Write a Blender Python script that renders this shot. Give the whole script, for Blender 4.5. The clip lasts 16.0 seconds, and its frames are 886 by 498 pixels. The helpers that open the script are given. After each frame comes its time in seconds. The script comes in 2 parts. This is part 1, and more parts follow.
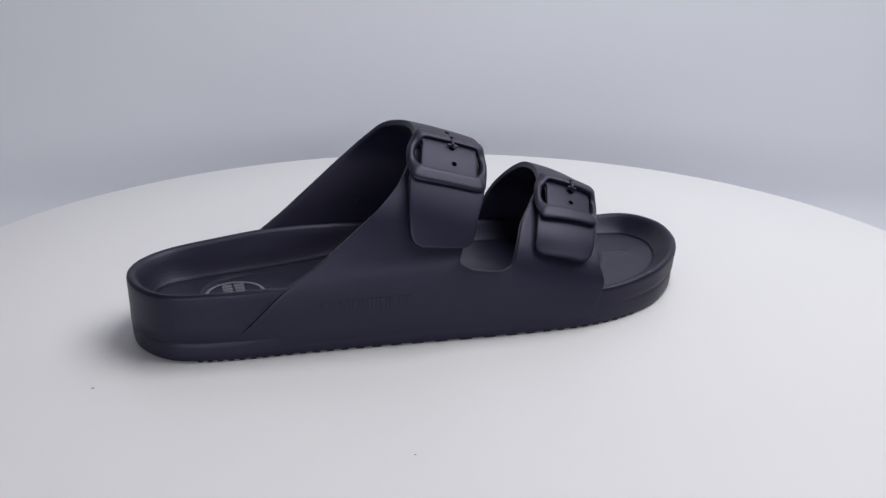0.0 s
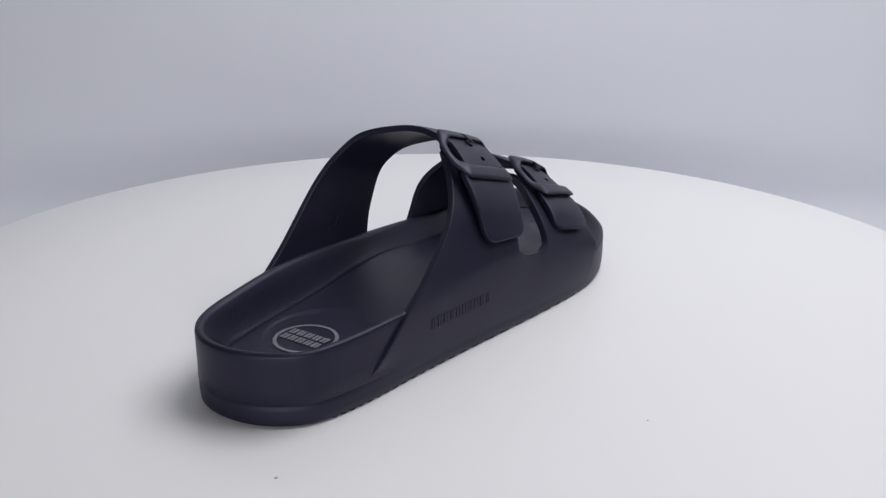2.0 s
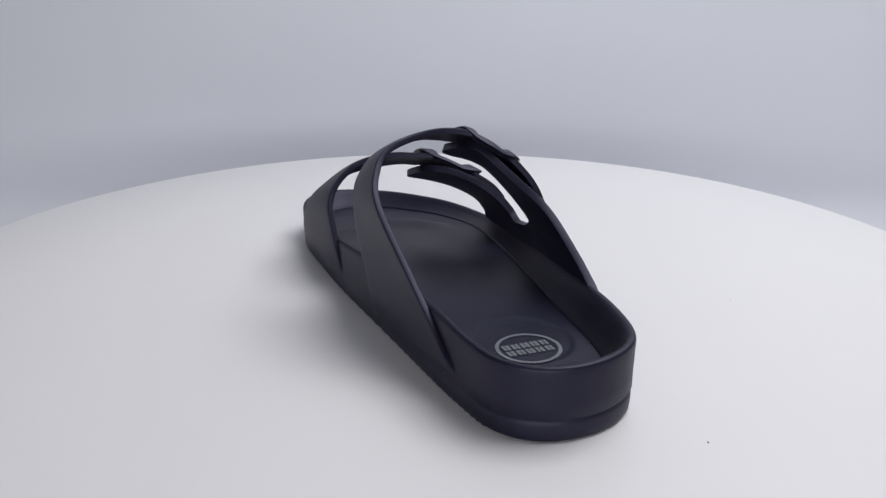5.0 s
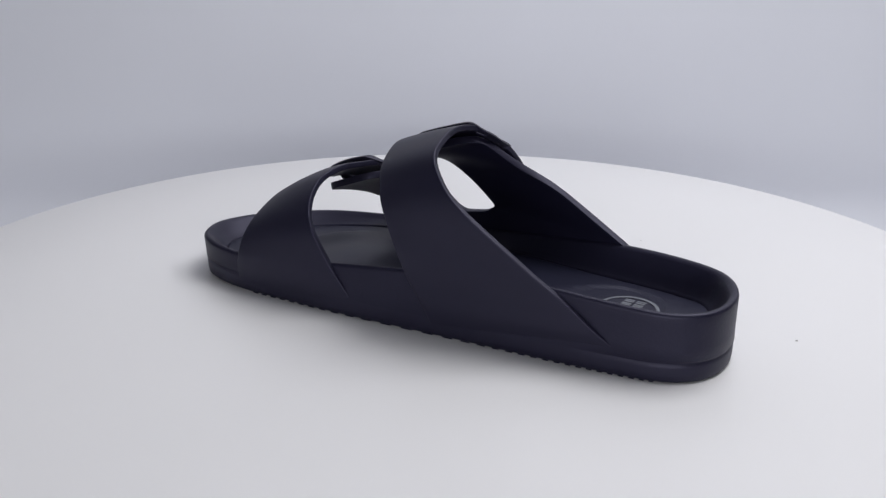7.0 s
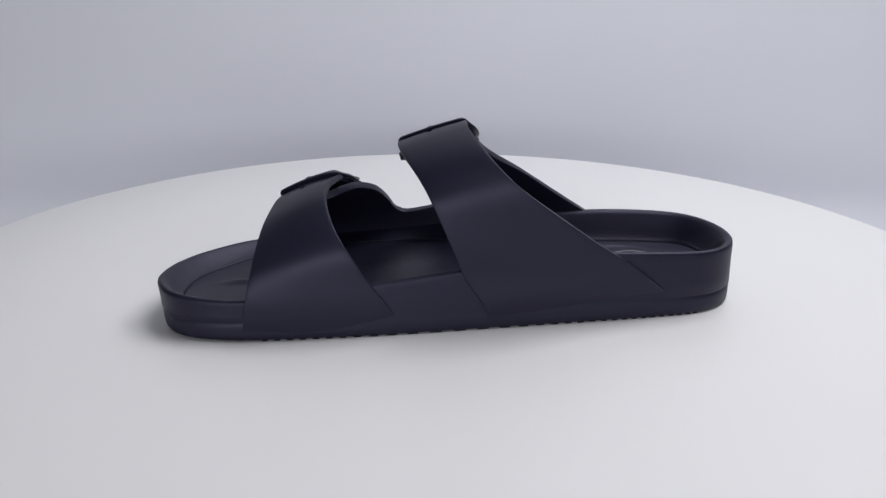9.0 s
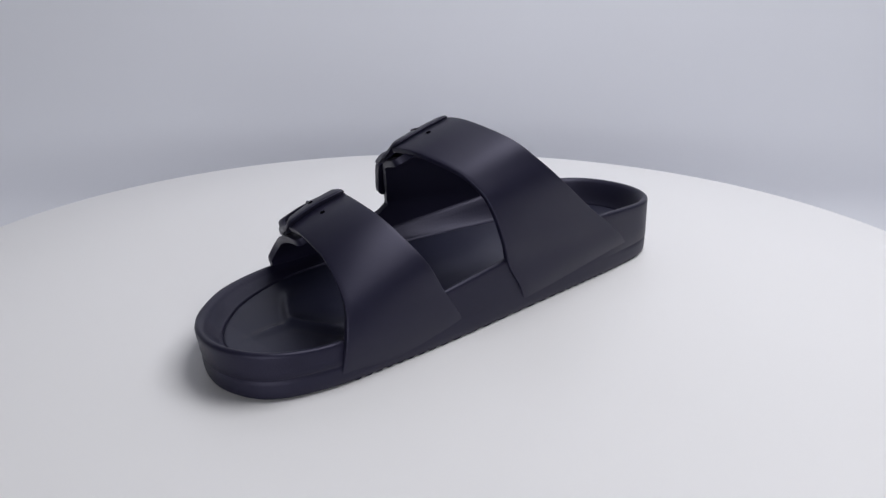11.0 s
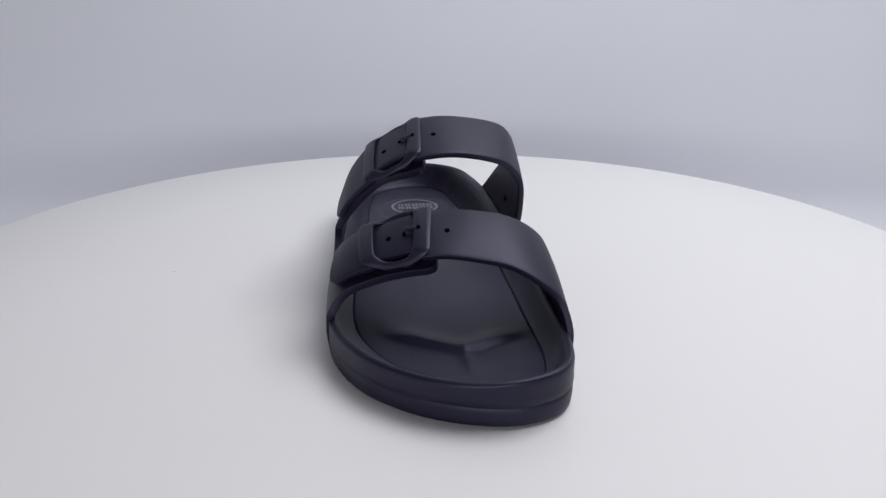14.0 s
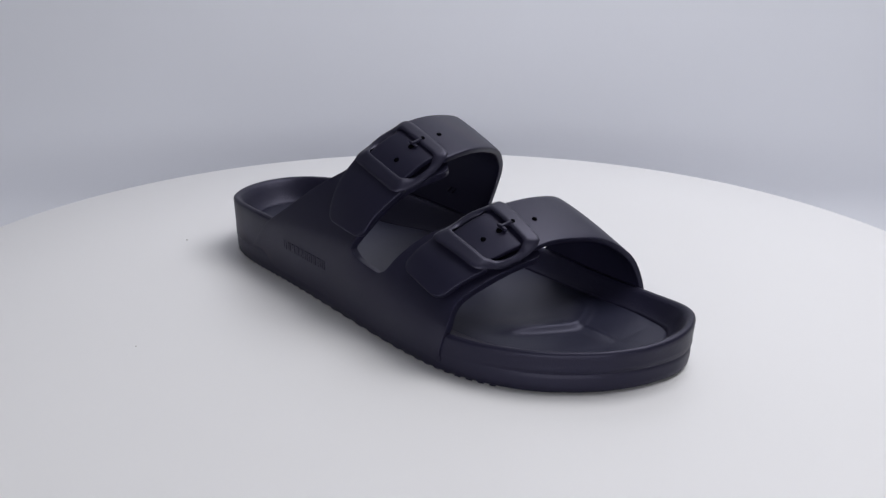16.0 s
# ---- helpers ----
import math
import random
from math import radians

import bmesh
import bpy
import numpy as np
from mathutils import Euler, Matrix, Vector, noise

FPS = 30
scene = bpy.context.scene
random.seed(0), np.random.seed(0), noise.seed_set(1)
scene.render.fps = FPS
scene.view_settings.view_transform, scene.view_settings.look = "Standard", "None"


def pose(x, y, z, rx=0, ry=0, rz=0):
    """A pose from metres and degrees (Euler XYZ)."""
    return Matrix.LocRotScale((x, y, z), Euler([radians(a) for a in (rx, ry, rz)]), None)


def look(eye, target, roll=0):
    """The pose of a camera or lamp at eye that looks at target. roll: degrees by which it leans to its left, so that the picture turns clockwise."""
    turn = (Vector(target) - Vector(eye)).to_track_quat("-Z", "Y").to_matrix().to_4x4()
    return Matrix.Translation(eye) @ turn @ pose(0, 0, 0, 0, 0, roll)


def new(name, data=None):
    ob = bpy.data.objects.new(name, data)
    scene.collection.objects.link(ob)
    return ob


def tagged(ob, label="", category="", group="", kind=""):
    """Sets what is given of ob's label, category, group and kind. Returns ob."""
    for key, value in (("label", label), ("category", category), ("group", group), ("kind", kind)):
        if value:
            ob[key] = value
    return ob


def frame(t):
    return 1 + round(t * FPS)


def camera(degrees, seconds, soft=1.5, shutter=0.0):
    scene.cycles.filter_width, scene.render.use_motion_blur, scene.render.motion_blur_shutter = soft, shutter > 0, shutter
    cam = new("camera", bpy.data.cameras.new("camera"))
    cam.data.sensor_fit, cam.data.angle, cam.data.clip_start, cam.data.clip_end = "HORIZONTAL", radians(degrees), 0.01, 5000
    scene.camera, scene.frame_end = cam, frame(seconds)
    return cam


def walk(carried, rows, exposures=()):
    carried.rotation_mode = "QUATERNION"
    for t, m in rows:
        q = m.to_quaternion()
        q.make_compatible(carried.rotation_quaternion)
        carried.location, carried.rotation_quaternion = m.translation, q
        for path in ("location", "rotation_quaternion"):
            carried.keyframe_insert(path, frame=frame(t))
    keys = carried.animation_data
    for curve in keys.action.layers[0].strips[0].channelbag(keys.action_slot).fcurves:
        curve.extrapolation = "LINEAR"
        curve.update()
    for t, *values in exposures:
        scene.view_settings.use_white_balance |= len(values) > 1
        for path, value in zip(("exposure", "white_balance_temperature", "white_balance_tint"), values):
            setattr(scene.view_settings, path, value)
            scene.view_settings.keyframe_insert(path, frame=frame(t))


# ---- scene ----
from mathutils.bvhtree import BVHTree

SECONDS = 16.0
TURN_RATE = 18.456          # degrees a second
TURN_START = 18.0           # heading of the sandal at the start
cam = camera(47.953, SECONDS, soft=1.4)
EYE = Vector((0.0, -0.4700, 0.1983))
_p, _y = radians(20.026), radians(0.312)
_gaze = Vector((math.sin(_y) * math.cos(_p), math.cos(_y) * math.cos(_p), -math.sin(_p)))
CAM_POSE = look(EYE, EYE + _gaze, 0.06)
walk(cam, [(0.0, CAM_POSE), (SECONDS, CAM_POSE)])

# ---- light: one large soft lamp over the set, one long low lamp in front of it ----
world = bpy.data.worlds.new("studio_world")
scene.world = world
world.use_nodes = True
world.node_tree.nodes["Background"].inputs[0].default_value = (0.80, 0.86, 1.0, 1)
world.node_tree.nodes["Background"].inputs[1].default_value = 0.25
scene.view_settings.exposure = 0.0


def area_lamp(name, eye, target, sx, sy, watts, colour):
    data = bpy.data.lights.new(name, "AREA")
    data.shape, data.size, data.size_y, data.energy, data.color = "RECTANGLE", sx, sy, watts, colour
    ob = new(name, data)
    ob.matrix_world = look(eye, target)
    return ob


area_lamp("overhead_softbox", (0.42, 0.07, 0.92), (-0.03, 0.00, 0.0), 0.70, 0.70, 8.3, (0.985, 0.985, 1.015))
area_lamp("front_softbox", (-0.12, -1.20, 0.20), (-0.12, 0.5, 0.05), 1.30, 0.18, 6.2, (0.985, 0.985, 1.015))


# ---- materials ----
def material(name, colour, rough=0.5, grain=900.0, bump=0.05, vary=0.08, blotch=25.0, spec=0.5, dist=0.0004, tint=(1, 1, 1, 1)):
    m = bpy.data.materials.new(name)
    m.use_nodes = True
    nt = m.node_tree
    b = nt.nodes["Principled BSDF"]
    b.inputs["Roughness"].default_value = rough
    b.inputs["Specular IOR Level"].default_value = spec
    b.inputs["Specular Tint"].default_value = tint
    tc = nt.nodes.new("ShaderNodeTexCoord")
    n1 = nt.nodes.new("ShaderNodeTexNoise")
    n1.inputs["Scale"].default_value, n1.inputs["Detail"].default_value = blotch, 5.0
    n2 = nt.nodes.new("ShaderNodeTexNoise")
    n2.inputs["Scale"].default_value, n2.inputs["Detail"].default_value = grain, 3.0
    nt.links.new(tc.outputs["Object"], n1.inputs["Vector"])
    nt.links.new(tc.outputs["Object"], n2.inputs["Vector"])
    mix = nt.nodes.new("ShaderNodeMixRGB")
    lo = [max(0.0, c * (1 - vary)) for c in colour]
    hi = [min(1.0, c * (1 + vary)) for c in colour]
    mix.inputs[1].default_value, mix.inputs[2].default_value = (*lo, 1), (*hi, 1)
    nt.links.new(n1.outputs["Fac"], mix.inputs[0])
    nt.links.new(mix.outputs[0], b.inputs["Base Color"])
    rr = nt.nodes.new("ShaderNodeMapRange")
    rr.inputs["To Min"].default_value, rr.inputs["To Max"].default_value = rough - 0.06, rough + 0.06
    nt.links.new(n1.outputs["Fac"], rr.inputs["Value"])
    nt.links.new(rr.outputs["Result"], b.inputs["Roughness"])
    bp = nt.nodes.new("ShaderNodeBump")
    bp.inputs["Strength"].default_value, bp.inputs["Distance"].default_value = bump, dist
    nt.links.new(n2.outputs["Fac"], bp.inputs["Height"])
    nt.links.new(bp.outputs["Normal"], b.inputs["Normal"])
    return m


NAVY = (0.0074, 0.0069, 0.0180)
RUBBER = material("navy_foam_rubber", NAVY, 0.47, 1500, 0.12, 0.12, 30, 0.44, tint=(0.77, 0.75, 1.0, 1))
RUBBER_PEBBLE = material("navy_pebbled_foam", NAVY, 0.46, 900, 0.25, 0.14, 40, 0.40, tint=(0.77, 0.75, 1.0, 1))
FOOTBED = material("navy_footbed_foam", (0.0106, 0.0114, 0.0250), 0.44, 1100, 0.22, 0.14, 35, 0.42, tint=(0.77, 0.75, 1.0, 1))
BUCKLE = material("navy_moulded_buckle", (0.0110, 0.0104, 0.0212), 0.43, 1300, 0.12, 0.1, 40, 0.46, tint=(0.77, 0.75, 1.0, 1))
HOLE_SHADE = material("hole_shade_black", (0.002, 0.002, 0.003), 0.9, 900, 0.0, 0.1, 25, 0.0)
PRINT = material("grey_printed_ink", (0.16, 0.17, 0.20), 0.55, 1200, 0.3, 0.2, 160)
TABLE = material("white_matt_laminate", (0.78, 0.775, 0.785), 0.42, 500, 0.03, 0.015, 6, 0.35)
BACKDROP = material("pale_grey_paper", (0.79, 0.803, 0.862), 0.8, 300, 0.04, 0.02, 5, 0.2)
STAND = material("white_stand_plastic", (0.72, 0.72, 0.74), 0.45, 500, 0.05, 0.03, 12)
SPECK = material("dust_speck", (0.40, 0.38, 0.36), 0.8, 900, 0.1, 0.2)


# ---- helpers of the build ----
def mesh_object(name, bm, mat, parent=None, label="", smooth=True):
    me = bpy.data.meshes.new(name)
    bm.normal_update()
    bm.to_mesh(me)
    bm.free()
    me.materials.append(mat)
    if smooth:
        me.polygons.foreach_set("use_smooth", [True] * len(me.polygons))
    ob = new(name, me)
    if parent is not None:
        ob.parent = parent
    if label:
        ob["label"] = label
    return ob


def part(name, bm, mat, parent, label="", smooth=True):
    return mesh_object(name, bm, mat, parent, label, smooth)


def spline(ctrl, s, closed=False):
    """Catmull-Rom through ctrl at the parameter s (one unit a control point)."""
    n = len(ctrl)
    if closed:
        i = int(math.floor(s))
        u = s - i
        q = [np.array(ctrl[(i + k) % n]) for k in (-1, 0, 1, 2)]
    else:
        i = min(max(int(math.floor(s)), 0), n - 2)
        u = s - i
        get = lambda k: (2 * np.array(ctrl[0]) - np.array(ctrl[1]) if k < 0 else
                         2 * np.array(ctrl[-1]) - np.array(ctrl[-2]) if k >= n else np.array(ctrl[k]))
        q = [get(i + k) for k in (-1, 0, 1, 2)]
    return 0.5 * ((2 * q[1]) + (-q[0] + q[2]) * u + (2 * q[0] - 5 * q[1] + 4 * q[2] - q[3]) * u * u
                  + (-q[0] + 3 * q[1] - 3 * q[2] + q[3]) * u ** 3)


def skin(bm, rows, closed=False):
    """Quads between rows of vertices."""
    for r0, r1 in zip(rows, rows[1:]):
        n = len(r0)
        for j in range(n if closed else n - 1):
            k = (j + 1) % n
            bm.faces.new((r0[j], r0[k], r1[k], r1[j]))


def thicken(ob, thickness, offset=-1.0, bevel=0.0008, segments=3):
    m = ob.modifiers.new("thickness", "SOLIDIFY")
    m.thickness, m.offset, m.use_even_offset = thickness, offset, True
    if bevel:
        b = ob.modifiers.new("soft_edge", "BEVEL")
        b.width, b.segments, b.limit_method, b.angle_limit = bevel, segments, "ANGLE", radians(50)
    return ob


# ---- the setting: pale paper wall close behind the turntable ----
FLOOR_Z, BACK_Y = -0.16, 0.52


def paper_wall():
    """A hanging sheet behind the table that curves out over the floor below it."""
    bm = bmesh.new()
    r = 0.06
    prof = [(BACK_Y, 1.1), (BACK_Y, 0.4), (BACK_Y, 0.1), (BACK_Y, FLOOR_Z + r + 0.004)]
    prof += [(BACK_Y - r + r * math.cos(a), FLOOR_Z + 0.004 + r - r * math.sin(a)) for a in [k / 10 * math.pi / 2 for k in range(1, 11)]]
    prof += [(0.29, FLOOR_Z + 0.004)]
    rows = [[bm.verts.new((x, y, z)) for y, z in prof] for x in (-1.5, -0.5, 0.5, 1.5)]
    skin(bm, rows)
    ob = thicken(mesh_object("backdrop", bm, BACKDROP), 0.003, 0.0, 0)
    return tagged(ob, "pale blue-grey paper backdrop hanging behind the turntable", "backdrop", kind="structure")


paper_wall()


def slab(name, lo, hi, mat, label, category):
    bm = bmesh.new()
    bmesh.ops.create_cube(bm, size=1)
    for v in bm.verts:
        v.co = Vector([(lo[i] + hi[i]) / 2 + v.co[i] * (hi[i] - lo[i]) for i in range(3)])
    return tagged(mesh_object(name, bm, mat, smooth=False), label, category, kind="structure")


# Unseen grey room around the set, added to bounce soft fill onto it.
BOUNCE_GREY = material("grey_bounce_paint", (0.42, 0.425, 0.44), 0.8, 200, 0.03, 0.02, 4)
slab("floor", (-1.70, -1.7, FLOOR_Z - 0.06), (1.70, 0.98, FLOOR_Z), BOUNCE_GREY, "unseen grey floor added to bounce fill light", "floor")
slab("wall_north", (-1.62, 0.90, FLOOR_Z), (1.62, 0.98, 1.5), BOUNCE_GREY, "unseen grey wall added to bounce fill light", "wall")
slab("wall_west", (-1.70, -1.7, FLOOR_Z), (-1.62, 0.9, 1.5), BOUNCE_GREY, "unseen grey wall added to bounce fill light", "wall")
slab("wall_east", (1.62, -1.7, FLOOR_Z), (1.70, 0.9, 1.5), BOUNCE_GREY, "unseen grey wall added to bounce fill light", "wall")
slab("wall_south", (-1.62, -1.70, FLOOR_Z), (1.62, -1.62, 1.5), BOUNCE_GREY, "unseen grey wall added to bounce fill light", "wall")
slab("ceiling", (-1.70, -1.7, 1.504), (1.70, 0.9, 1.58), BOUNCE_GREY, "unseen grey ceiling added to bounce fill light", "ceiling")


# ---- turntable ----
R_TABLE = 0.296


def turntable():
    root = tagged(new("turntable"), "round white turntable with a smooth matt top", "turntable")
    bm = bmesh.new()
    prof = [(0.0, 0.0), (0.10, 0.0), (0.2, 0.0), (R_TABLE - 0.003, 0.0), (R_TABLE - 0.001, -0.0006), (R_TABLE, -0.0025),
            (R_TABLE, -0.0155), (R_TABLE - 0.001, -0.0174), (R_TABLE - 0.003, -0.018), (0.0, -0.018)]
    rings = [[bm.verts.new((r * math.cos(a), r * math.sin(a), z)) for a in [k / 192 * 2 * math.pi for k in range(192)]] for r, z in prof[1:-1]]
    skin(bm, rings, True)
    for ring, z, flip in ((rings[0], 0.0, False), (rings[-1], -0.018, True)):
        c = bm.verts.new((0, 0, z))
        for j in range(192):
            a, b = ring[j], ring[(j + 1) % 192]
            bm.faces.new((c, a, b) if not flip else (c, b, a))
    bmesh.ops.recalc_face_normals(bm, faces=bm.faces)
    part("disc", bm, TABLE, root)
    for x, y, r in SPECKS:
        bm = bmesh.new()
        bmesh.ops.create_icosphere(bm, subdivisions=1, radius=r)
        for v in bm.verts:
            v.co = Vector((v.co.x * 1.4 + x, v.co.y + y, (v.co.z + r) * 0.5))
        part("speck", bm, SPECK, root, "tiny dark speck of dust")
    return root


SPECKS = [(-0.0084, -0.1490, 0.00034), (-0.1448, -0.0967, 0.00052)]
table = turntable()


def shade_drum():
    # Unseen drum, made wide to keep light off the backdrop below the disc.
    bm = bmesh.new()
    prof = [(0.0, -0.0185), (0.272, -0.0185), (0.275, -0.022), (0.275, FLOOR_Z + 0.004), (0.272, FLOOR_Z), (0.0, FLOOR_Z)]
    rings = [[bm.verts.new((max(r, 1e-4) * math.cos(a), max(r, 1e-4) * math.sin(a), z)) for a in [k / 96 * 2 * math.pi for k in range(96)]] for r, z in prof]
    skin(bm, rings, True)
    bmesh.ops.recalc_face_normals(bm, faces=bm.faces)
    return tagged(mesh_object("pedestal", bm, STAND), "unseen white drum added under the turntable to shade the backdrop", "pedestal")


shade_drum()

# ---- sandal: outlines, from the heel round the buckle side to the toe and back ----
SOLE_LOW = [(-.1495, .000), (-.1457, -.0189), (-.1328, -.0340), (-.1084, -.0404), (-.0776, -.0430), (-.0376, -.0473), (.0263, -.0548), (.0655, -.0552),
            (.0962, -.0449), (.1143, -.0302), (.1247, -.0165), (.1318, .000), (.1340, .0193), (.1238, .0381), (.0984, .0457), (.0660, .0456), (.0268, .0440),
            (-.0364, .0386), (-.0756, .0354), (-.1048, .0325), (-.1304, .0279), (-.1446, .0167)]
SOLE_RIM = [(-.1498, .000, .0320), (-.1460, -.0190, .0321), (-.1335, -.0345, .0322), (-.1084, -.0409, .0328), (-.0774, -.0432, .0325), (-.0376, -.0473, .0285),
            (.0263, -.0548, .0215), (.0668, -.0552, .0188), (.0974, -.0442, .0192), (.1160, -.0295, .0196), (.1269, -.0163, .0202), (.1343, .000, .0210),
            (.1355, .0195, .0222), (.1245, .0385, .0222), (.0986, .0455, .0205), (.0660, .0447, .0222), (.0267, .0431, .0270), (-.0366, .0384, .0335),
            (-.0759, .0358, .0355), (-.1052, .0330, .0340), (-.1301, .0284, .0325), (-.1446, .0168, .0320)]
N_OUT = 256


def outline(ctrl, inset=0.0):
    n = len(ctrl)
    pts = np.array([spline(ctrl, k / N_OUT * n, True) for k in range(N_OUT)])
    for _ in range(8):
        pts = 0.5 * pts + 0.25 * (np.roll(pts, 1, 0) + np.roll(pts, -1, 0))
    tg = np.roll(pts, -1, 0) - np.roll(pts, 1, 0)
    nm = np.stack([tg[:, 1], -tg[:, 0]], -1)
    nm /= np.linalg.norm(nm, axis=1)[:, None]
    pts[:, :2] -= nm * inset
    return pts


LOW, RIM = outline(SOLE_LOW), outline(SOLE_RIM)


def bed_height(x, y):
    """Height of the footbed: cupped heel, arch, sunken toes and the toe grip."""
    z = float(np.interp(x, [-.15, -.12, -.08, -.04, .0, .04, .08, .11, .14], [.0195, .0178, .0180, .0185, .0180, .0160, .0135, .0125, .0135]))
    z += 0.0035 * math.exp(-((x + .02) / .035) ** 2 - ((y - .030) / .014) ** 2)
    z += 0.0018 * math.exp(-((x - .02) / .03) ** 2 - ((y + .002) / .016) ** 2)
    v = math.sqrt((y - .001) ** 2 + .003 ** 2) - .003
    grip = .0885 - (.60 if y < .001 else .50) * v
    if abs(y) < .036:
        fade = min(1.0, (.036 - abs(y)) / .020)
        fade *= fade * (3 - 2 * fade)
        d = x - grip
        z += 0.0026 * fade * (math.exp(-(d / .0024) ** 2) if d > 0 else math.exp(-(d / .010) ** 2))
    z += 0.0012 * math.exp(-((x - .098) / .009) ** 2 - ((y - .002) / .0028) ** 2)
    rim = min(1.0, max(0.0, (1.06 - math.hypot((x + .0945) / .0225, (y + .0025) / .0215)) / .12))
    z -= 0.0007 * rim * rim * (3 - 2 * rim)
    return z


def spring(x):
    """How far the toe of the sole lifts off the ground."""
    return 0.0004 * max(0.0, (x - .080) / .050) ** 2


def sole(root):
    """Outsole, midsole with its rim, and footbed, ring by ring from below."""
    rings = []

    def ring(points):
        rings.append(list(points))

    tgl = np.roll(LOW, -1, 0) - np.roll(LOW, 1, 0)
    nml = np.stack([tgl[:, 1], -tgl[:, 0]], -1)
    nml /= np.linalg.norm(nml, axis=1)[:, None]
    for inset, z in ((0.016, .0004), (0.0022, .0004), (0.0011, .0007), (0.0004, .0016), (0.0001, .0040), (0.0, .0072)):
        pts = []
        for p, n in zip(LOW, nml):
            k = min(1.0, max(0.0, (p[0] - .05) / .06))
            pts.append((p[0] - n[0] * inset * (1 + 0.25 * k), p[1] - n[1] * inset * (1 + 0.25 * k), z + spring(p[0]) * (1 - z / .0086)))
        ring(pts)

    def side(z=None, f=None, extra=0.0):
        pts = []
        for p, q, n in zip(LOW, RIM, nml):
            z1 = q[2] - .0018
            Z = .0095 + (z1 - .0095) * f if z is None else z
            g = (Z - .0072) / (z1 - .0072)
            only_ends = min(1.0, max(0.0, abs(p[0] + .008) - .080) / .035)
            pts.append((p[0] + (q[0] - p[0]) * g - n[0] * extra * only_ends, p[1] + (q[1] - p[1]) * g - n[1] * extra * only_ends, Z))
        return pts

    ring(side(z=.0088, extra=.0001))
    ring(side(z=.0093, extra=.0004))
    ring(side(z=.0097, extra=.0005))
    ring(side(z=.0102, extra=.0003))
    ring(side(z=.0108, extra=-.0002))
    for f in (0.35, 0.6, 0.85, 1.0):
        ring(side(f=f))
    tg = np.roll(RIM, -1, 0) - np.roll(RIM, 1, 0)
    nm = np.stack([tg[:, 1], -tg[:, 0]], -1)
    nm /= np.linalg.norm(nm, axis=1)[:, None]
    for inset, dz in ((.0002, -.0008), (.0008, -.0002), (.0018, 0.0), (.0030, -.0004), (.0044, -.0018)):
        ring([(q[0] - n[0] * inset, q[1] - n[1] * inset, q[2] + dz) for q, n in zip(RIM, nm)])
    base = [q[2] - .0016 for q in RIM]
    for inset, f in ((.0058, .30), (.0080, .62), (.0098, .88), (.0109, .97), (.0113, 1.0)):
        pts = []
        for q, n, zb in zip(RIM, nm, base):
            x, y = q[0] - n[0] * inset, q[1] - n[1] * inset
            zf = min(bed_height(x, y) + .0006, zb - .001)
            pts.append((x, y, zb + (zf - zb) * f))
        ring(pts)
    crease = [(q[0] - n[0] * .0118, q[1] - n[1] * .0118) for q, n in zip(RIM, nm)]
    for k in range(0, 90):
        g = 1 - k / 90
        pts = []
        for x, y in crease:
            cx = max(min(x, .070), -.112)
            cy = 0.002 + cx * 0.02
            X, Y = cx + (x - cx) * g, cy + (y - cy) * g
            pts.append((X, Y, bed_height(X, Y) + (-0.0005 if k == 0 else 0.0)))
        ring(pts)
        if k == 0:
            seam = len(rings) - 1
    made = []
    for name, mat, label, lo, hi in (("outsole", RUBBER, "navy rubber outsole", 0, 7), ("midsole", RUBBER_PEBBLE, "navy foam midsole with raised rim", 7, seam),
                                     ("footbed", FOOTBED, "sunken navy footbed with a toe ridge", seam, len(rings) - 1)):
        bm = bmesh.new()
        vs = [[bm.verts.new(p) for p in r] for r in rings[lo:hi + 1]]
        skin(bm, vs, True)
        if name == "outsole":
            bm.faces.new(vs[0][::-1])
        if name == "footbed":
            last = vs[-1]
            for j in range(1, N_OUT // 2 + 1):
                quad = []
                for v in (last[j - 1], last[j], last[(N_OUT - j) % N_OUT], last[(N_OUT - j + 1) % N_OUT]):
                    if v not in quad:
                        quad.append(v)
                if len(quad) > 2:
                    bm.faces.new(quad)
        bmesh.ops.recalc_face_normals(bm, faces=bm.faces)
        up = sum(f.normal.z * f.calc_area() for f in bm.faces)
        if (name == "footbed" and up < 0) or (name == "outsole" and up > 0):
            bmesh.ops.reverse_faces(bm, faces=bm.faces)
        if name == "midsole" and sum(f.normal.dot(f.calc_center_median() * Vector((1, 1, 0))) for f in bm.faces if f.calc_center_median().z < .014) < 0:
            bmesh.ops.reverse_faces(bm, faces=bm.faces)
        made.append(part(name, bm, mat, root, label))
    return made


def tread(root):
    """Small ribs under the edge of the sole."""
    bm = bmesh.new()
    inner = outline(SOLE_LOW, 0.0135)
    outer = outline(SOLE_LOW, 0.0014)
    for k in range(0, N_OUT, 2):
        j = (k + 1) % N_OUT
        a, b = outer[k], outer[j]
        if a[0] > .085 or a[0] < -.125:
            continue
        c, d = inner[j], inner[k]
        vs = [bm.verts.new((p[0], p[1], z)) for z in (0.0, .0009) for p in (a, b, c, d)]
        for f in ((3, 2, 1, 0), (4, 5, 6, 7), (0, 1, 5, 4), (1, 2, 6, 5), (2, 3, 7, 6), (3, 0, 4, 7)):
            bm.faces.new([vs[i] for i in f])
    bmesh.ops.recalc_face_normals(bm, faces=bm.faces)
    return tagged(part("tread", bm, RUBBER, root, "short ribs under the sole edge", False), kind="stuff")


sandal = tagged(new("sandal"), "navy blue foam slide sandal with two buckled straps", "sandal")
outsole, midsole, footbed = sole(sandal)
tread(outsole)

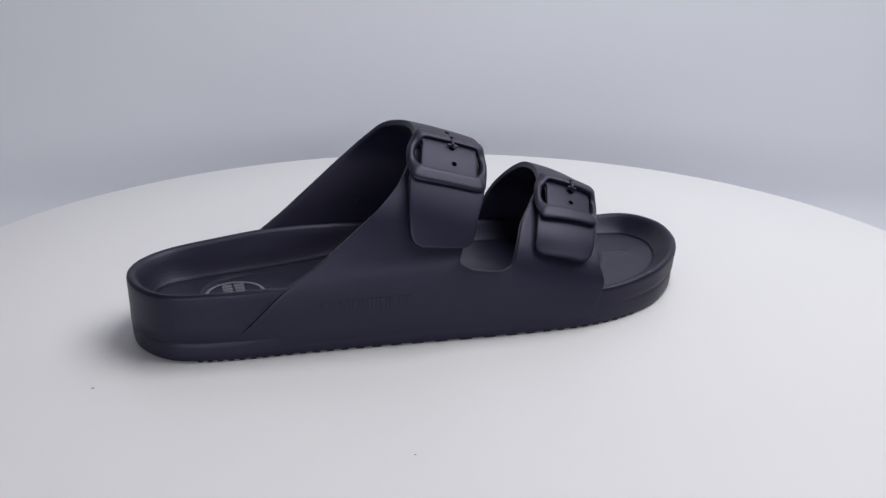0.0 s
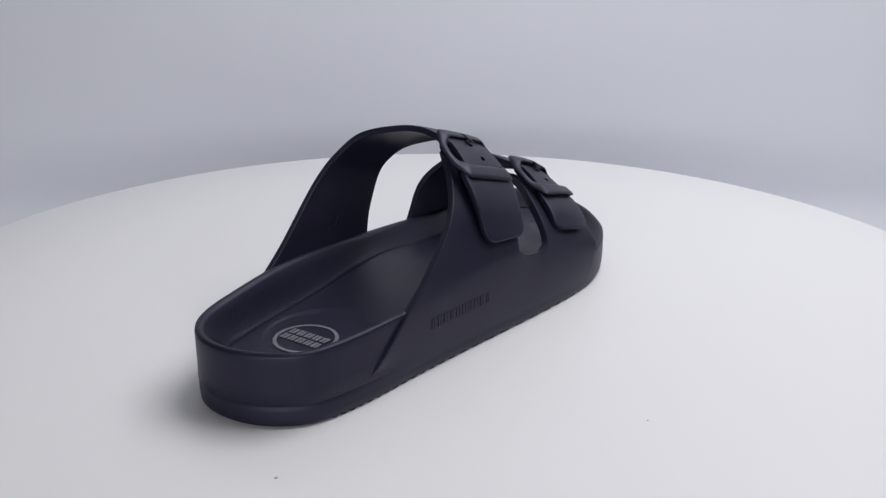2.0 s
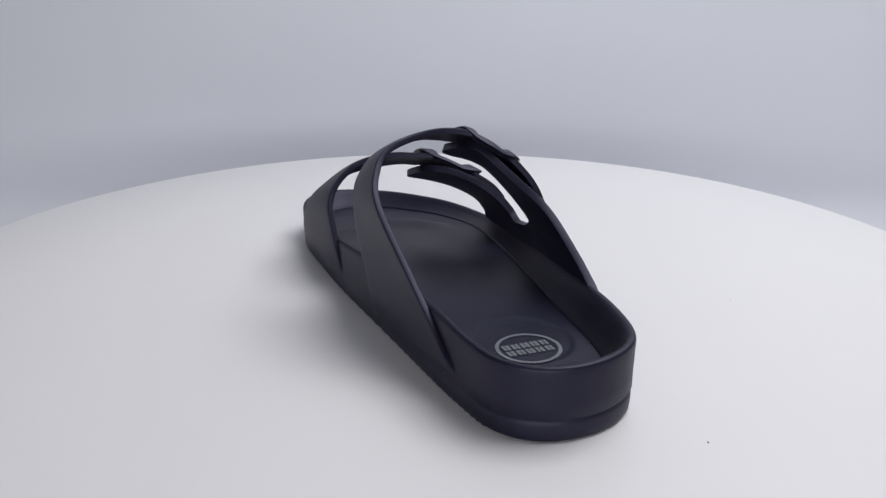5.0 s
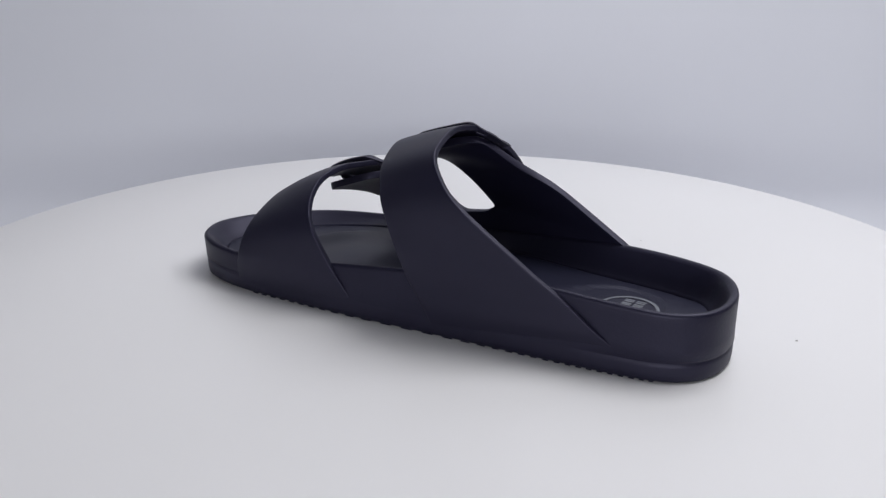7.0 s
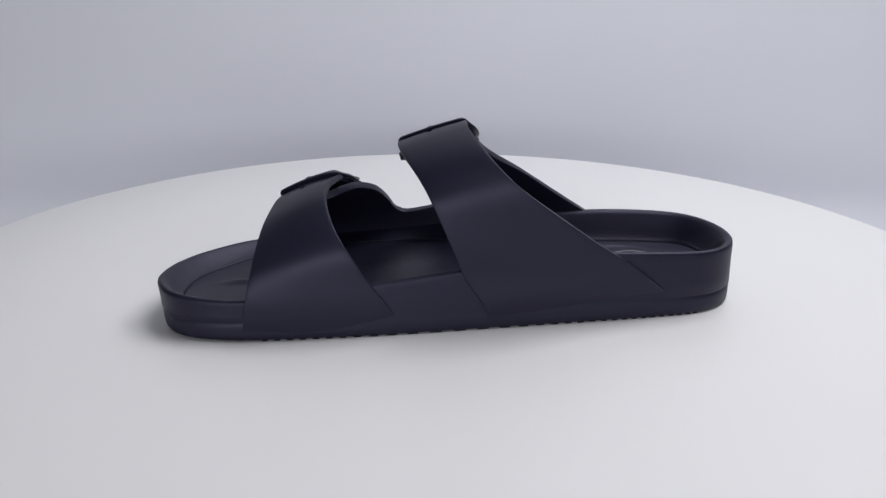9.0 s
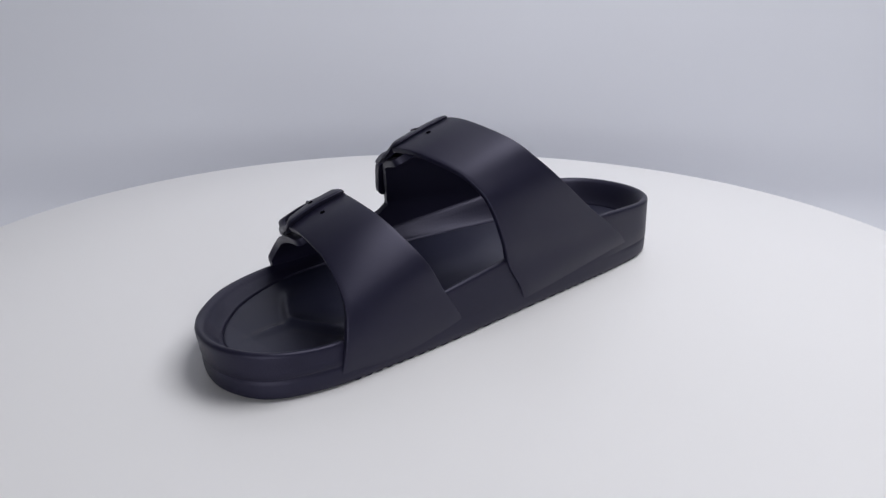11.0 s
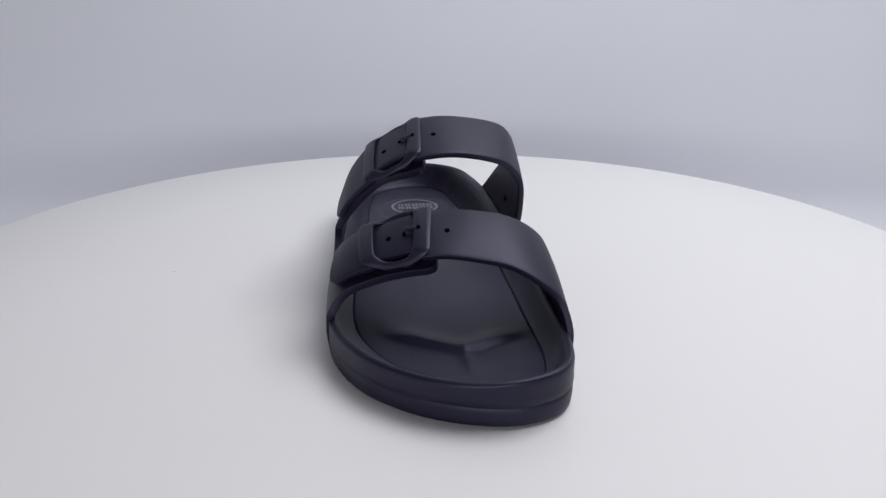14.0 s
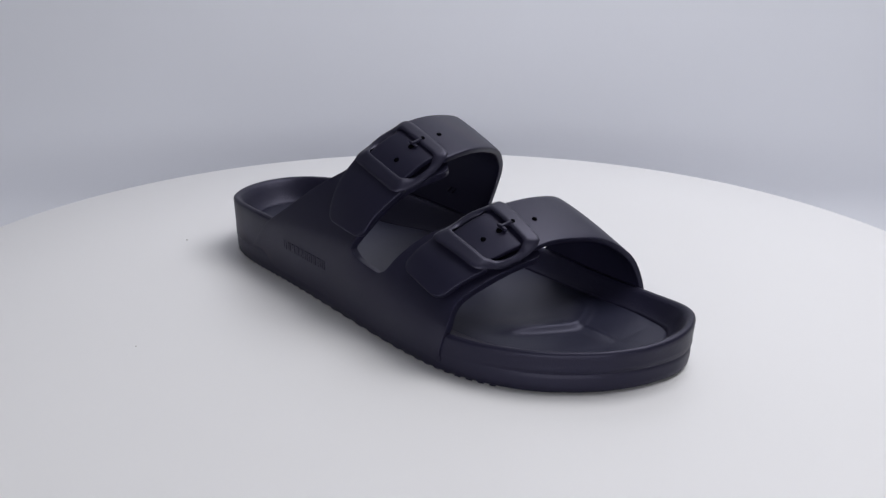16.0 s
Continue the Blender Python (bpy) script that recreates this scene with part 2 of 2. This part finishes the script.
# ---- straps: rows of (back edge, front edge) from the plain side over the top to the tongue ----
STRAP_A_BACK = [(-.120, .0262, .004), (-.104, .0344, .018), (-.090, .0368, .0295), (-.071, .0394, .0425), (-.0411, .0440, .0652), (-.027, .0405, .0778),
                (-.0185, .0310, .0868), (-.0135, .0083, .0919), (-.0145, -.0085, .0908), (-.0190, -.0205, .0857), (-.0235, -.0320, .0757),
                (-.0268, -.0414, .0632), (-.0280, -.0477, .0475)]
STRAP_A_FRONT = [(-.0228, .0392, .003), (-.0180, .0412, .014), (-.0094, .0415, .0274), (-.0034, .0432, .0425), (.0040, .0420, .0599), (.0085, .0370, .0690),
                 (.0135, .0275, .0760), (.0190, .0083, .0812), (.0190, -.0085, .0805), (.0165, -.0225, .0760), (.0115, -.0350, .0660),
                 (.0048, -.0445, .0552), (.0002, -.0502, .0443)]
STRAP_B_BACK = [(.0195, .0420, .003), (.0255, .0442, .0145), (.0345, .0450, .027), (.0440, .0448, .0427), (.0505, .0375, .0535), (.0540, .0245, .0615),
                (.0535, .0083, .0645), (.0500, -.0060, .0640), (.0455, -.0190, .0625), (.0402, -.0318, .0558), (.0342, -.0440, .0478), (.0305, -.0508, .0394)]
STRAP_B_FRONT = [(.0932, .0454, .003), (.0925, .0474, .0125), (.0910, .0476, .0225), (.0885, .0435, .034), (.0865, .0345, .0422), (.0840, .0220, .0488),
                 (.0815, .0075, .0518), (.0790, -.0060, .0531), (.0765, -.0185, .0512), (.0705, -.0322, .0465), (.0640, -.0455, .0407), (.0575, -.0548, .0327)]


class Band:
    """A ruled band between two edge curves, with a slight crown."""

    def __init__(self, back, front, crown=0.0004):
        self.back, self.front, self.crown = back, front, crown

    def at(self, s, w, h=0.0):
        p = spline(self.back, s) * (1 - w) + spline(self.front, s) * w
        e = 1e-3
        ds = (spline(self.back, s + e) - spline(self.back, s - e)) * (1 - w) + (spline(self.front, s + e) - spline(self.front, s - e)) * w
        dw = spline(self.front, s) - spline(self.back, s)
        n = np.cross(dw, ds)
        n = -n / (np.linalg.norm(n) + 1e-12)
        if np.dot(n, p - np.array((p[0], 0, .03))) < 0:
            n = -n
        return Vector(p + n * (h + self.crown * max(0.0, 4 * w * (1 - w))))


BAND_A, BAND_B = Band(STRAP_A_BACK, STRAP_A_FRONT, 0.0005), Band(STRAP_B_BACK, STRAP_B_FRONT, 0.0012)


def strap(root, band, s0, s1, name, label, round_end, waist, nw=14, ns=110, thick=0.0030):
    bm = bmesh.new()
    rows = []
    for i in range(ns + 1):
        s = s0 + (s1 - s0) * i / ns
        cut = 0.0
        left = (s1 - s)
        if round_end and left < round_end:
            u = 1 - left / round_end
            cut = 0.17 * (1 - math.sqrt(max(0.0, 1 - u * u)))
        cut += 0.125 * min(1, max(0, (s - waist[0]) / .25)) * min(1, max(0, (waist[1] - s) / .25))
        rows.append([bm.verts.new(band.at(s, cut + (1 - 2 * cut) * j / nw, 0.0)) for j in range(nw + 1)])
    skin(bm, rows)
    bmesh.ops.recalc_face_normals(bm, faces=bm.faces)
    c = sum((f.normal.dot(f.calc_center_median() - Vector((f.calc_center_median().x, 0, .03))) for f in bm.faces))
    if c < 0:
        bmesh.ops.reverse_faces(bm, faces=bm.faces)
    ob = part(name, bm, RUBBER, root, label)
    return thicken(ob, thick, -1.0, 0.0009)


strap_a = strap(sandal, BAND_A, 0, 12, "strap", "wide navy instep strap with a free tongue end", 0.42, (8.3, 9.85))
strap_b = strap(sandal, BAND_B, 0, 11, "strap", "navy toe strap with a free tongue end", 0.40, (7.7, 9.3))

# ---- buckle side: side wall with two flaps and the notch between them ----
FLAP_A_BACK = [(-.0870, -.0438, .0310), (-.0703, -.0428, .042), (-.0472, -.0385, .0582), (-.0297, -.0285, .0705), (-.0175, -.0165, .0830), (-.0135, -.0060, .0872)]
FLAP_A_FRONT = [(-.0045, -.0508, .0395), (-.0020, -.0478, .0450), (.0047, -.0392, .0571), (.0130, -.0280, .0687), (.0195, -.0130, .0730), (.0222, -.0060, .0752)]
FLAP_B_BACK = [(.0190, -.0515, .0355), (.0232, -.0460, .0430), (.0295, -.0360, .0512), (.0390, -.0240, .0565), (.0455, -.0120, .0582), (.0475, -.0060, .0585)]
FLAP_B_FRONT = [(.0660, -.0564, .0225), (.0655, -.0490, .0322), (.0705, -.0362, .0396), (.0745, -.0220, .0440), (.0780, -.0100, .0462), (.0785, -.0060, .0465)]
FLAP_A, FLAP_B = Band(FLAP_A_BACK, FLAP_A_FRONT, 0.0), Band(FLAP_B_BACK, FLAP_B_FRONT, 0.0)


def sole_y(x, z):
    """The buckle side of the sole at x, between its lower and upper outline."""
    half = N_OUT // 2
    a = np.interp(x, LOW[:half, 0], LOW[:half, 1])
    b = np.interp(x, RIM[:half, 0], RIM[:half, 1])
    r = np.interp(x, RIM[:half, 0], RIM[:half, 2])
    return a + (b - a) * min(1.0, z / r)



SIDE_TREE = None


def side_y(x, z):
    """The outer face of the side wall at x and z."""
    hit = SIDE_TREE.ray_cast(Vector((x, -0.2, z)), Vector((0, 1, 0)))[0]
    return hit.y if hit else sole_y(x, z)


def upper(root):
    """Side wall, notch and both flaps as one moulded sheet."""
    bm = bmesh.new()
    nA, nN, nB = 22, 18, 16
    # top row of the wall: along flap A, down round the notch and up flap B
    top = [np.array(FLAP_A.at(0, j / nA)) for j in range(nA + 1)]
    a, b = top[-1], np.array(FLAP_B.at(0, 0))
    for j in range(1, nN):
        u = j / nN
        p = a + (b - a) * u
        p[2] -= 0.0032 * (1 - abs(2 * u - 1) ** 5)
        top.append(p)
    top += [np.array(FLAP_B.at(0, j / nB)) for j in range(nB + 1)]
    base0, base1 = np.array((-.1160, 0, .0035)), np.array((.0600, 0, .0035))
    rows = []
    nr = 12
    for i in range(nr + 1):
        v = i / nr
        row = []
        for j, t in enumerate(top):
            u = (t[0] - top[0][0]) / (top[-1][0] - top[0][0])
            bx = base0[0] + (base1[0] - base0[0]) * u
            x = bx + (t[0] - bx) * v
            z = .0035 + (t[2] - .0035) * v
            y0 = sole_y(x, z) - 0.0012 * min(1.0, v * 2.2) + (0.0004, 0.0, 0.0)[min(i, 2)]
            if u < .10:
                y0 += 0.0024 * max(0.0, .45 - v) / .45
            k = v ** 3
            row.append(Vector((x, y0 + (t[1] - y0) * k, z)))
        rows.append([bm.verts.new(p) for p in row])
    skin(bm, rows)
    lastA, lastB = rows[-1][:nA + 1], rows[-1][nA + nN:]

    def flap(band, first, n, smax):
        ns = 40
        out = [first]
        for i in range(1, ns + 1):
            s = smax * i / ns
            left, cut = smax - s, 0.0
            if left < 0.9:
                cut = 0.33 * (1 - math.sqrt(max(0.0, 1 - (1 - left / 0.9) ** 2)))
            w0, w1 = cut, 1 - cut
            out.append([bm.verts.new(band.at(s, w0 + (w1 - w0) * j / n)) for j in range(n + 1)])
        skin(bm, out)

    flap(FLAP_A, lastA, nA, 4.75)
    flap(FLAP_B, lastB, nB, 4.45)
    for _ in range(3):
        bmesh.ops.smooth_vert(bm, verts=[v for v in bm.verts if v.co.z > .008], factor=0.5, use_axis_x=True, use_axis_y=True, use_axis_z=True)
    inside = [v for v in bm.verts if not v.is_boundary]
    for _ in range(14):
        bmesh.ops.smooth_vert(bm, verts=inside, factor=0.5, use_axis_x=True, use_axis_y=True, use_axis_z=True)
    bmesh.ops.recalc_face_normals(bm, faces=bm.faces)
    c = sum((f.normal.dot(f.calc_center_median() - Vector((f.calc_center_median().x, 0, .03))) for f in bm.faces))
    if c < 0:
        bmesh.ops.reverse_faces(bm, faces=bm.faces)
    global SIDE_TREE
    SIDE_TREE = BVHTree.FromBMesh(bm)
    return thicken(part("upper", bm, RUBBER, root, "smooth moulded side wall with two flaps and a notch"), 0.0036, -1.0, 0.0009)


side_wall = upper(sandal)


# ---- buckles ----
def hole_shade_disc(root, band, s, w, r=0.0012, lift=0.0):
    # A near-black disc on the surface paints the shade inside a hole.
    bm = bmesh.new()
    c = band.at(s, w, lift)
    n = (band.at(s, w, lift + 0.001) - c).normalized()
    t = (band.at(s, w + .05, lift) - c).normalized()
    b = n.cross(t)
    top = [bm.verts.new(c + n * .00025 + (t * math.cos(a) + b * math.sin(a)) * r) for a in [k / 20 * 2 * math.pi for k in range(20)]]
    low = [bm.verts.new(v.co - n * .0012) for v in top]
    skin(bm, [top, low], True)
    bm.faces.new(top)
    bmesh.ops.recalc_face_normals(bm, faces=bm.faces)
    return part("hole_shade_disc", bm, HOLE_SHADE, root, "small near-black disc painted as the shade in a hole")


def frame_loop(s0, s1, w0, w1, bulge0, bulge1, n=18):
    """A closed walk round a square on the strap: two straight bars, two sides that bow outwards.
    Gives (s, w, how far along a side: 0 at its corners, 1 in its middle)."""
    out = []
    for k in range(n):
        out.append((s0, w0 + (w1 - w0) * k / n, 0.0))
    for k in range(n):
        u = k / n
        out.append((s0 + (s1 - s0) * u, w1 + bulge1 * 4 * u * (1 - u), 4 * u * (1 - u)))
    for k in range(n):
        out.append((s1, w1 + (w0 - w1) * k / n, 0.0))
    for k in range(n):
        u = k / n
        out.append((s1 + (s0 - s1) * u, w0 - bulge0 * 4 * u * (1 - u), 4 * u * (1 - u)))
    loop = np.array(out)
    for _ in range(3):
        loop = 0.5 * loop + 0.25 * (np.roll(loop, 1, 0) + np.roll(loop, -1, 0))
    return [tuple(p) for p in loop]


def buckle(root, band, s_a, s_b, s_c, s_d, height, skew):
    """Square frame lying on the strap; s_a..s_b the top bar, s_c..s_d the lower bar."""
    bm = bmesh.new()
    outer = frame_loop(s_a, s_d, .020, .985, .070, .060)
    inner = frame_loop(s_b, s_c, .125, .885, .060, .055)
    rows = []
    for f in (0.0, 0.10, 0.3, 0.5, 0.7, 0.90, 1.0):
        row = []
        for (sa, wa, m), (sb, wb, _) in zip(outer, inner):
            drop = 0.0036 * m * m * (3 - 2 * m)
            edge = -0.0005 if f in (0.0, 1.0) else 0.0
            round_side = 0.0014 * (math.sin(math.pi * f) - 0.5) * m
            s, w = sa + (sb - sa) * f, wa + (wb - wa) * f
            s += (skew[0] + (skew[1] - skew[0]) * w) * (s_d - s) / (s_d - s_a)
            row.append(bm.verts.new(band.at(s, w, height + edge + round_side - drop)))
        rows.append(row)
    skin(bm, rows, True)
    bmesh.ops.recalc_face_normals(bm, faces=bm.faces)
    c = sum(f.normal.z for f in bm.faces)
    if c < 0:
        bmesh.ops.reverse_faces(bm, faces=bm.faces)
    ob = thicken(part("buckle", bm, BUCKLE, root, "square moulded navy buckle frame"), 0.0036, -1.0, 0.0005)
    # pin: a short bar from the top bar onto the strap, with a cross head
    bm = bmesh.new()
    for (sa, sb, wa, wb, h) in ((s_b - 0.13, s_b + 0.24, .503, .542, height + .0006), (s_b + 0.14, s_b + 0.24, .45, .60, height - .0002)):
        v = [bm.verts.new(band.at(s, w, hh)) for hh in (0.0006, h) for s, w in ((sa, wa), (sb, wa), (sb, wb), (sa, wb))]
        for f in ((0, 1, 2, 3), (4, 5, 6, 7), (0, 1, 5, 4), (1, 2, 6, 5), (2, 3, 7, 6), (3, 0, 4, 7)):
            bm.faces.new([v[i] for i in f])
    bmesh.ops.recalc_face_normals(bm, faces=bm.faces)
    pin = part("pin", bm, BUCKLE, ob, "", False)
    b = pin.modifiers.new("soft_edge", "BEVEL")
    b.width, b.segments = 0.0004, 2
    # Black discs painted for the shade at both ends of the pin.
    hole_shade_disc(ob, band, s_b - 0.17, .523, .0011, height)
    hole_shade_disc(ob, band, s_b + 0.29, .523, .0013, 0.0)
    return ob


buckle(sandal, BAND_A, 7.98, 8.42, 9.66, 10.10, .0017, (-.08, .10))
buckle(sandal, BAND_B, 7.32, 7.86, 9.10, 9.56, .0026, (-.18, .14))


for band, s, w in ((BAND_A, 7.62, .52), (BAND_A, 9.33, .56), (BAND_B, 6.80, .52), (BAND_B, 8.66, .53)):
    hole_shade_disc(strap_a if band is BAND_A else strap_b, band, s, w)


# ---- printed roundel on the footbed and the raised mark on the side ----
def roundel(root):
    cx, cy, rad = -.1016, -.0027, .0140
    bm = bmesh.new()
    rows = []
    for r in (rad, rad - .0008, rad - .0016):
        rows.append([bm.verts.new((cx + r * math.cos(a), cy + r * math.sin(a), bed_height(cx + r * math.cos(a), cy + r * math.sin(a)) + .00035))
                     for a in [k / 64 * 2 * math.pi for k in range(64)]])
    skin(bm, rows, True)
    bmesh.ops.recalc_face_normals(bm, faces=bm.faces)
    part("printed_ring", bm, PRINT, root, "pale grey printed ring")
    # two rows of small upright bars, two to a letter, stand for the lettering
    for x0 in (.0027, -.0029):
        y = cy + .0106
        for k in range(10):
            bm = bmesh.new()
            a, b = cx + x0 - .0022, cx + x0 + .0022
            wide = .0016 if k % 3 else .0013
            q = [(a, y), (b, y), (b, y - wide), (a, y - wide)]
            bm.faces.new([bm.verts.new((X, Y, bed_height(X, Y) + .00045)) for X, Y in q])
            bmesh.ops.recalc_face_normals(bm, faces=bm.faces)
            part("printed_bar", bm, PRINT, root, "", False)
            y -= wide + (.0009 if k % 2 else .0004)


roundel(footbed)


def raised_mark(root):
    """A row of raised bars in place of the moulded lettering."""
    x = -.0690
    for k in range(20):
        wide = .0014 if k % 3 else .0011
        bm = bmesh.new()
        v = []
        for d in (-.0006, .00028):
            for X, Z in ((x, .0207), (x + wide, .0207), (x + wide, .0253), (x, .0253)):
                v.append(bm.verts.new((X, side_y(X, Z) - d, Z)))
        for f in ((0, 1, 2, 3), (4, 5, 6, 7), (0, 1, 5, 4), (1, 2, 6, 5), (2, 3, 7, 6), (3, 0, 4, 7)):
            bm.faces.new([v[i] for i in f])
        bmesh.ops.recalc_face_normals(bm, faces=bm.faces)
        part("raised_bar", bm, RUBBER, root, "", False)
        x += wide + (.0012 if k % 2 else .00035)


raised_mark(side_wall)


def size_mark(root):
    """Two small raised bars moulded inside the instep strap."""
    for w in (.55, .595):
        bm = bmesh.new()
        v = [bm.verts.new(BAND_A.at(s, ww, h)) for h in (-.0034, -.0043) for s, ww in ((2.95, w), (3.12, w), (3.12, w + .025), (2.95, w + .025))]
        for f in ((0, 1, 2, 3), (4, 5, 6, 7), (0, 1, 5, 4), (1, 2, 6, 5), (2, 3, 7, 6), (3, 0, 4, 7)):
            bm.faces.new([v[i] for i in f])
        bmesh.ops.recalc_face_normals(bm, faces=bm.faces)
        part("moulded_mark", bm, BUCKLE, root, "", False)


size_mark(strap_a)


# ---- what turns ----
def motions():
    rows_t, rows_s = [], []
    for k in range(17):
        a = TURN_RATE * k
        rows_t.append((float(k), pose(0, 0, 0, 0, 0, a)))
        rows_s.append((float(k), pose(0, 0, 0, 0, 0, TURN_START + a)))
    walk(table, rows_t)
    walk(sandal, rows_s)


motions()
